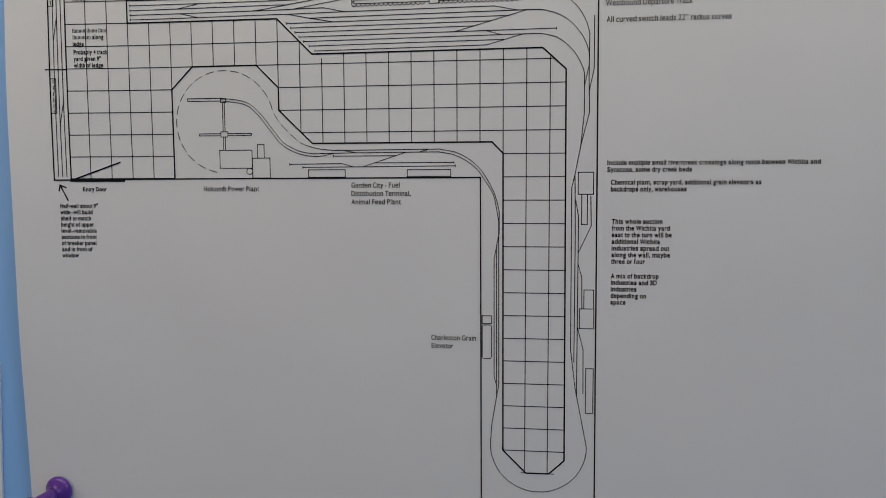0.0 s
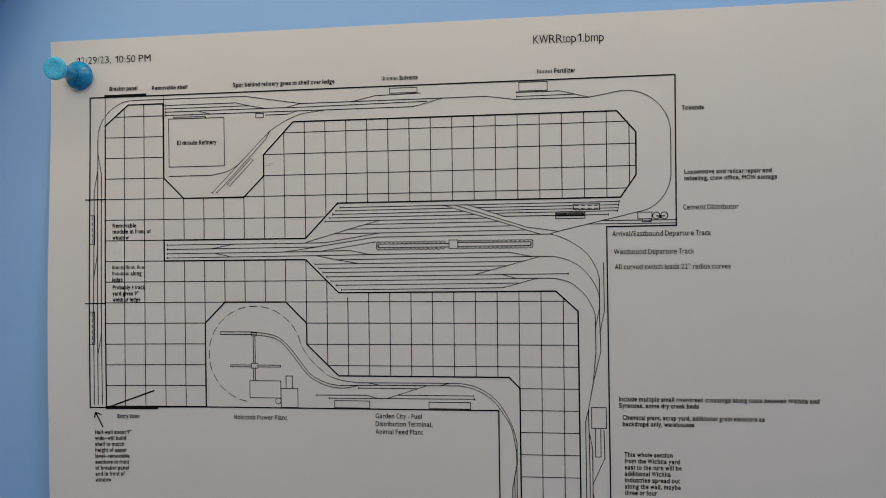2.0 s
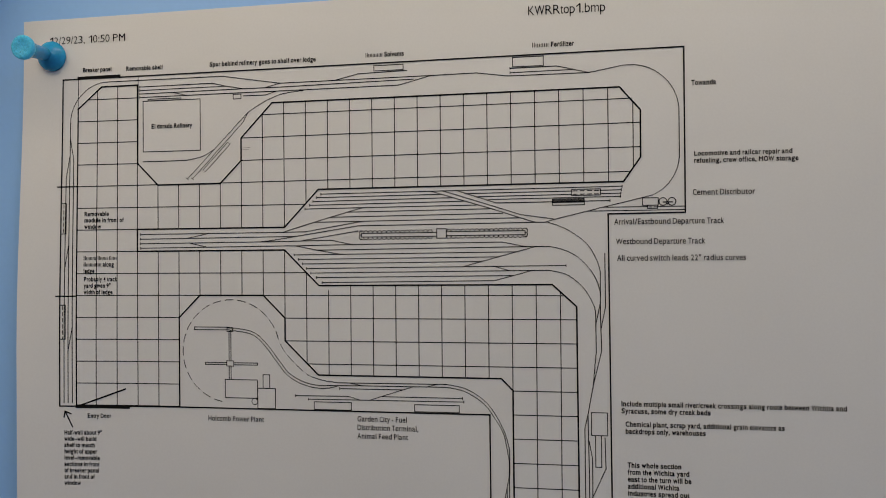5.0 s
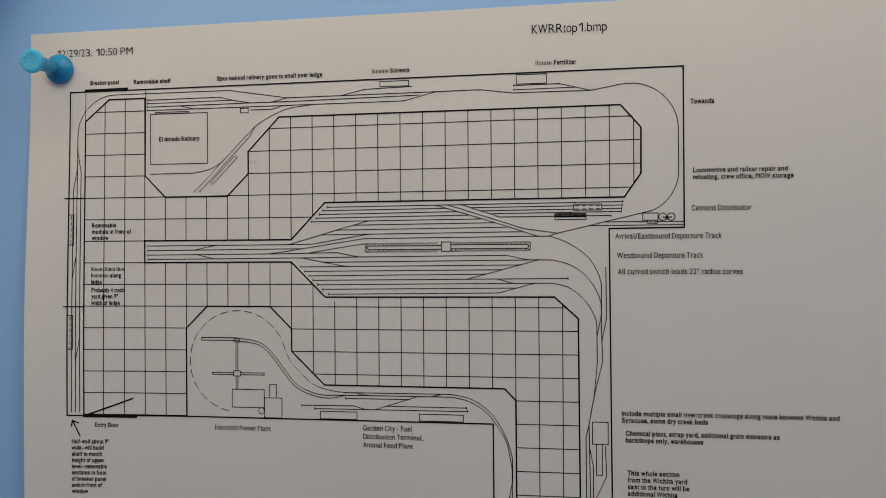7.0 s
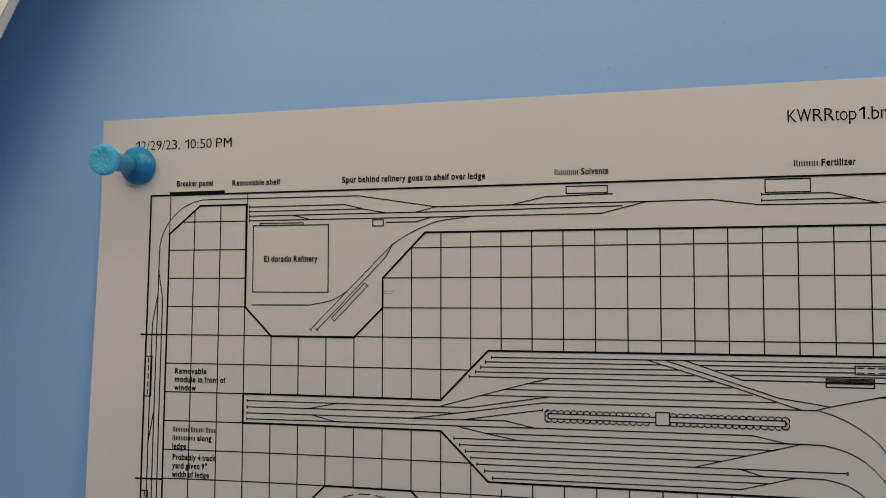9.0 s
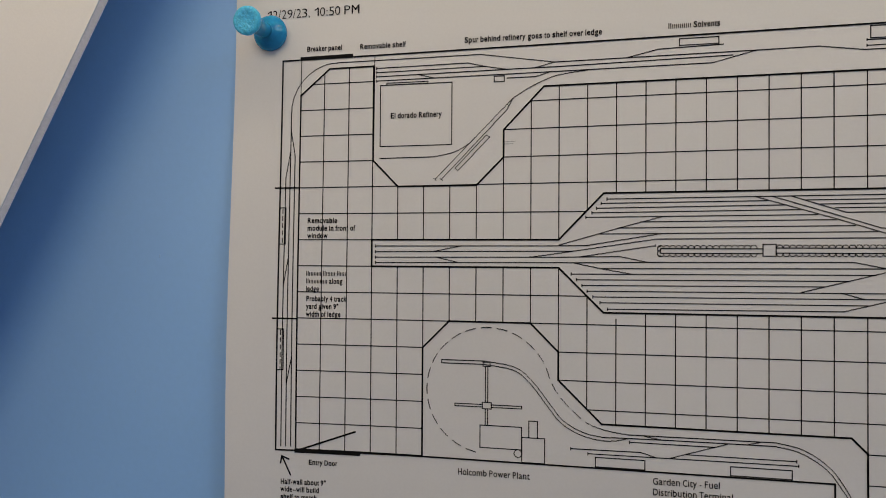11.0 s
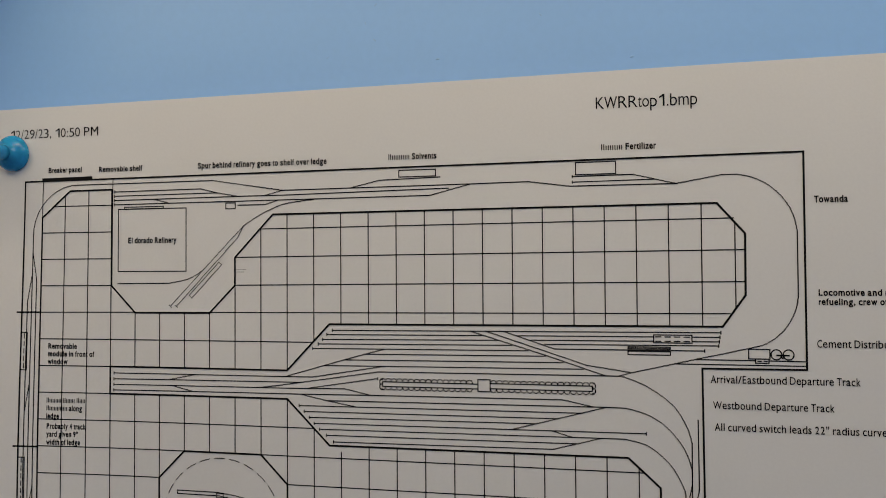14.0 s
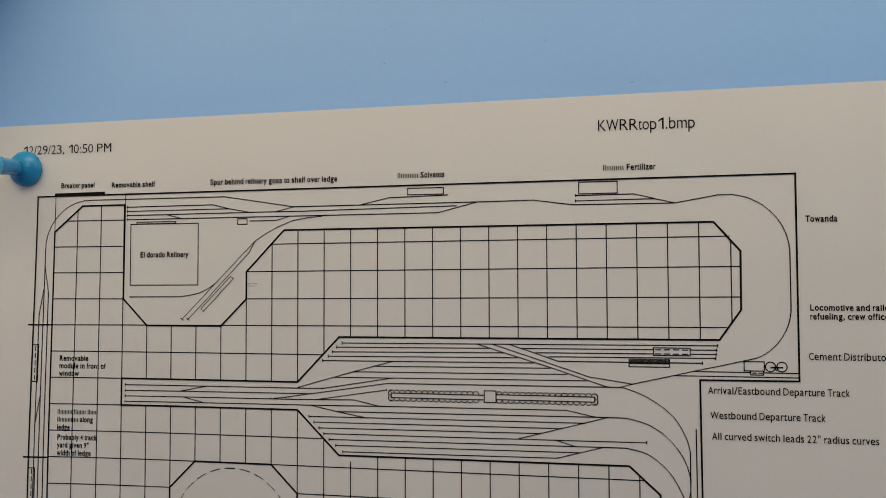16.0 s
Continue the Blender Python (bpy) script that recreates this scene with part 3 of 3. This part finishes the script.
def glyph(ch, bold):
    """The outline of one letter in the built-in font, filled."""
    if (ch, bold) not in GLYPHS:
        data = bpy.data.curves.new("words", "FONT")
        data.body, data.size, data.resolution_u, data.offset = ch, 1.0, 3, 0.0 if ch in "MWN" else bold
        data.fill_mode = "FRONT"
        ob = bpy.data.objects.new("words", data)
        scene.collection.objects.link(ob)
        bpy.context.view_layer.update()
        me = ob.to_mesh()
        verts = [Vector((v.co.x, v.co.y)) for v in me.vertices]
        faces = [tuple(p.vertices) for p in me.polygons]
        ob.to_mesh_clear()
        bpy.data.objects.remove(ob)
        bpy.data.curves.remove(data)
        if ch in "MWN" and bold:         # their sharp notches close up when swollen: struck twice instead
            n = len(verts)
            verts = [v + Vector((-bold, 0)) for v in verts] + [v + Vector((bold, 0)) for v in verts]
            faces += [tuple(n + i for i in f) for f in faces]
        if ch == "1":                    # the flag that the built-in figure lacks
            n, x = len(verts), min(v.x for v in verts)
            verts += [Vector((x + 0.01, CAP + bold)), Vector((x - 0.19, 0.52)), Vector((x - 0.19, 0.43)), Vector((x + 0.01, 0.56))]
            faces.append((n, n + 1, n + 2, n + 3))
        GLYPHS[ch, bold] = verts, faces
    return GLYPHS[ch, bold]


def line_mesh(line, bold, face):
    """One line of type, a letter after the other, with capitals 0.716 and small letters 0.519 high. An underscore is a plain bar."""
    verts, faces, at = [], [], 0.0
    for k, ch in enumerate(line):
        w = advance("n" if ch == "_" else ch, face)
        n = len(verts)
        if ch == "_":
            top = 0.70 if k == 0 or line[k - 1] == " " else 0.53
            for a, b in ((0.12, 0.34), (0.62, 0.84)):
                m = len(verts)
                verts += [Vector((at + a * w, 0)), Vector((at + b * w, 0)), Vector((at + b * w, top)), Vector((at + a * w, top))]
                faces.append((m, m + 1, m + 2, m + 3))
        elif ch != " ":
            vs, fs = glyph(ch, bold)
            x0, x1 = min(v.x for v in vs), max(v.x for v in vs)
            side = 0.038 if ch in ROUND else 0.012 if ch in SHARP else 0.064
            side = (0.10, 0.07) if ch == "1" else (0.018, 0.0) if ch in "ft" else (0.07, 0.004) if ch in "KRk" else (0.064, 0.0) if ch == "r" else (side, side)
            ink = max(0.07, w - side[0] - side[1])
            if ch in "il.,:I":           # plain stems keep their own weight
                ink = (x1 - x0) * 1.05
                side = ((w - ink) / 2, 0)
            for v in vs:
                y = v.y
                if ch.islower() and y > 0:
                    y = y * 0.519 / LOW if y < LOW else 0.519 + (y - LOW) * (0.197 / (CAP - LOW))
                else:
                    y *= 0.716 / CAP
                verts.append(Vector((at + side[0] + (v.x - x0) / (x1 - x0) * ink, y)))
            faces += [tuple(n + i for i in f) for f in fs]
        at += w
    return verts, faces, at


def caption(lines, u0, u1, base, size, spacing=0.29, bold=0.029, slope=0.0, face=BOLD):
    """Printed words: the widest line runs from u0 to u1, the first baseline lies at base; size is the capitals' height."""
    lines = [lines] if isinstance(lines, str) else lines
    made = [line_mesh(line, bold, face) for line in lines]
    scale = (u1 - u0) / max(w for _, _, w in made)
    height = 0.95 * size / 0.716
    verts, faces = [], []
    for k, (vs, fs, _) in enumerate(made):
        n = len(verts)
        for v in vs:
            u = u0 + v.x * scale
            verts.append(on_page(u, base + k * spacing - v.y * height + slope * (u - u0), RISE * 1.6))
        faces += [tuple(n + i for i in f) for f in fs]
    return tagged(mesh_object("caption", verts, faces, INK, sheet, "printed black words"), kind="stuff")


caption("12/29/23, 10:50 PM", -4.43, -0.55, -8.64, 0.36, bold=-0.006, face=PLAIN)
caption("KWRRtop1.bmp", 17.74, 20.95, -8.72, 0.41, bold=-0.004, face=PLAIN)
caption("Breaker panel", -2.71, -1.26, -7.29, 0.20)
caption("Removable shelf", -0.55, 1.28, -7.26, 0.20)
caption("Spur behind refinery goes to shelf over ledge", 3.52, 8.5, -7.26, 0.21)
caption("______ Solvents", 10.73, 12.45, -7.31, 0.21)
caption("_____ Fertilizer", 17.91, 19.65, -7.37, 0.21)
caption("El dorado Refinery", 0.69, 2.68, -4.57, 0.21)
caption(["Removable", "module in front of", "window"], -2.58, -0.66, -0.64, 0.20, 0.29)
caption(["_____ ____ ___", "_______ along", "ledge"], -2.60, -1.0, 1.38, 0.20, 0.295)
caption(["Probably 4 track", 'yard given 9"', "width of ledge"], -2.58, -0.98, 2.35, 0.20, 0.295)
caption("Entry Door", -2.42, -1.28, 8.58, 0.20)
caption(['Half-wall about 9"', "wide--will build", "shelf to match", "height of upper", "level--removable", "sections in front", "of breaker panel", "and in front of", "window"], -3.52, -1.72, 9.35, 0.20, 0.288)
caption("Holcomb Power Plant", 3.35, 6.0, 8.60, 0.24, bold=0.008, face=SOFT)
caption(["Garden City - Fuel", "Distribution Terminal,", "Animal Feed Plant"], 10.25, 12.96, 8.45, 0.24, 0.37, bold=0.008, face=SOFT)
caption(["Charleston Grain", "Elevator"], 13.81, 15.85, 15.24, 0.24, 0.37, bold=0.008, face=SOFT)
caption("Arrival/Eastbound Departure Track", 21.21, 25.53, 0.08, 0.245, bold=0.008, face=SOFT)
caption("Westbound Departure Track", 21.27, 24.79, 0.89, 0.245, bold=0.008, face=SOFT)
caption('All curved switch leads 22" radius curves', 21.31, 26.36, 1.57, 0.245, bold=0.008, face=SOFT)
caption("Towanda", 24.31, 25.28, -5.52, 0.21)
caption(["Locomotive and railcar repair and", "refueling, crew office, MOW storage"], 24.38, 28.37, -2.66, 0.20, 0.285)
caption("Cement Distributor", 24.32, 26.72, -1.07, 0.245, bold=0.008, face=SOFT)
caption(["Include multiple small river/creek crossings along route between Wichita and", "Syracuse, some dry creek beds"], 21.42, 30.06, 7.52, 0.21, 0.29)
caption(["Chemical plant, scrap yard, additional grain elevators as", "backdrops only, warehouses"], 21.58, 27.75, 8.35, 0.21, 0.29)
caption(["This whole section", "from the Wichita yard", "east to the turn will be", "additional Wichita", "industries spread out", "along the wall, maybe", "three or four"], 21.65, 24.17, 10.02, 0.21, 0.287)
caption(["A mix of backdrop", "industries and 3D", "industries", "depending on", "space"], 21.64, 23.67, 12.37, 0.21, 0.285)

# ---- push pins ----


def push_pin(material, label, base, head, scuffed=None):
    """A turned plastic push pin whose flange lies on the sheet; base and head are points on its axis."""
    base, head = Vector(base), Vector(head)
    axis = (head - base).normalized()
    m = Matrix.Translation(base) @ axis.to_track_quat("Z", "Y").to_matrix().to_4x4()
    thing = tagged(new("push_pin"), label, "push pin", group="push pins")
    thing.matrix_world = m
    top = (head - base).length
    mm = 0.001
    flange = [(0, 0), (3.2 * mm, 0), (3.75 * mm, 0.25 * mm), (3.85 * mm, 0.7 * mm), (3.7 * mm, 1.15 * mm), (3.2 * mm, 1.7 * mm), (2.5 * mm, 2.2 * mm), (1.85 * mm, 2.7 * mm), (1.65 * mm, 3.3 * mm), (0, 3.3 * mm)]
    part("flange", lathe(flange), material, thing, smooth=True)
    waist = [(0, 3.2 * mm), (1.62 * mm, 3.2 * mm), (1.6 * mm, 4.2 * mm), (1.72 * mm, 6.0 * mm), (1.9 * mm, top - 2.8 * mm), (2.05 * mm, top - 2.1 * mm), (0, top - 2.1 * mm)]
    part("grip", lathe(waist), material, thing, smooth=True)
    cap = [(0, top - 2.2 * mm), (2.0 * mm, top - 2.2 * mm), (2.6 * mm, top - 1.8 * mm), (2.92 * mm, top - 1.2 * mm), (3.0 * mm, top - 0.6 * mm), (2.88 * mm, top - 0.15 * mm),
           (2.6 * mm, top), (1.8 * mm, top - 0.12 * mm), (1.1 * mm, top - 0.3 * mm), (0.5 * mm, top - 0.35 * mm), (0, top - 0.35 * mm)]
    part("head", lathe(cap), scuffed or material, thing, "scuffed plastic head, coloured paler for the light on it" if scuffed else "", smooth=True)
    needle = [(0, -9 * mm), (0.3 * mm, -7.5 * mm), (0.5 * mm, 0.3 * mm), (0, 0.3 * mm)]
    part("needle", lathe(needle, 10), STEEL, thing, "steel needle sunk in the wall", smooth=True)
    return thing


push_pin(AQUA_SHADED, "translucent aqua blue plastic push pin through the paper's corner", on_page(-4.21, -8.08, 0.0001), on_page(-4.17, -7.97, 0.0122), AQUA_SCUFFED_LIT)
push_pin(PURPLE, "glossy purple plastic push pin through the paper's lower corner", on_page(-4.27, 22.93, 0.0001), on_page(-4.43, 23.03, 0.0122))

# ---- the card panel that stands off the wall beside the plan ----


def card_panel():
    """A stiff white foam card, turned clockwise, its far side against the wall."""
    turn, wide, tall, thick = 29.0, 0.2159, 0.2794, 0.0026
    edge = Vector((S * -10.98, 0, Z0 + S * 6))        # on its long front edge
    panel = tagged(new("foam_card"), "white foam card with printed words, tilted against the blue wall", "sign")
    panel.matrix_world = Matrix.Translation((edge.x, -0.0165, edge.z)) @ pose(0, 0, 0, 0, turn, 0) @ pose(0, 0, 0, 0, 0, -3.6)
    core = box((-wide, -thick / 2 + 0.0002, -0.16), (0, 0.0002, tall - 0.16))
    for q in core.verts:               # the long edge is cut at a slant, wider at the back
        if q.co.x > -0.01 and q.co.y > 0:
            q.co.x += 0.0007
    bmesh.ops.bevel(core, geom=core.edges[:], offset=0.0002, segments=2, affect="EDGES", profile=0.5)
    part("core", core, FOAM, panel, "pale foam core edge")
    part("face", box((-wide, -thick / 2 - 0.0001, -0.16), (0, -thick / 2 + 0.0002, tall - 0.16)), CARD, panel, "smooth white paper face")
    for line, wide_mm, u1, v in (("ove I", 0.0058, -0.0216, 0.0139), ("s the", 0.0060, -0.0242, 0.0093), ("place,", 0.0070, -0.0202, -0.0045), ("ce to", 0.0056, -0.0205, -0.0086)):
        verts, faces, w = line_mesh(line, 0.0, PLAIN)
        verts = [Vector((u1 - wide_mm + p.x * wide_mm / w, -thick / 2 - 0.0002, v + p.y * 0.0038)) for p in verts]
        tagged(mesh_object("printed_words", verts, faces, INK, panel, "printed black words"), kind="stuff")


card_panel()


def white_card():
    """A white card low beside the sheet; only its corner comes into view."""
    m = Matrix.Translation((S * -7.31, 0, Z0 - S * 16.89)) @ pose(0, 0, 0, 0, 2.0, 0)
    thing = tagged(new("card"), "white card on the blue wall beside the paper", "card")
    part("backing", box((-0.0889, 0.0004, -0.127), (0, WALL_Y - 0.0001, 0), 0.0001, m), FOAM, thing, "pale card core")
    part("face", box((-0.0889, 0.0002, -0.127), (0.0001, 0.0004, 0.0001), 0.00005, m), CARD, thing, "smooth white paper face")


white_card()


def paint_nibs():
    """Small nibs and dents in the wall paint."""
    spots = [(10.27, -12.78), (16.0, -12.0), (9.9, -12.15), (13.85, -12.9), (-10.2, 6.2), (-9.15, 0.66), (8.5, -11.03), (10.23, -11.54), (12.48, -10.73), (18.94, -10.4)]
    for k, (u, v) in enumerate(spots):
        bm = bmesh.new()
        bmesh.ops.create_icosphere(bm, subdivisions=2, radius=1)
        a = 0.00016 + 0.00010 * random.random()
        m = Matrix.Translation((S * u, WALL_Y, Z0 - S * v)) @ pose(0, 0, 0, 0, random.uniform(0, 180), 0) @ Matrix.Diagonal((a * 1.8, 0.0001, a * 0.7, 1))
        bmesh.ops.transform(bm, matrix=m, verts=bm.verts)
        part("paint_nib", bm, BLUE_NIB, bpy.data.objects["wall_north"], smooth=True)


paint_nibs()
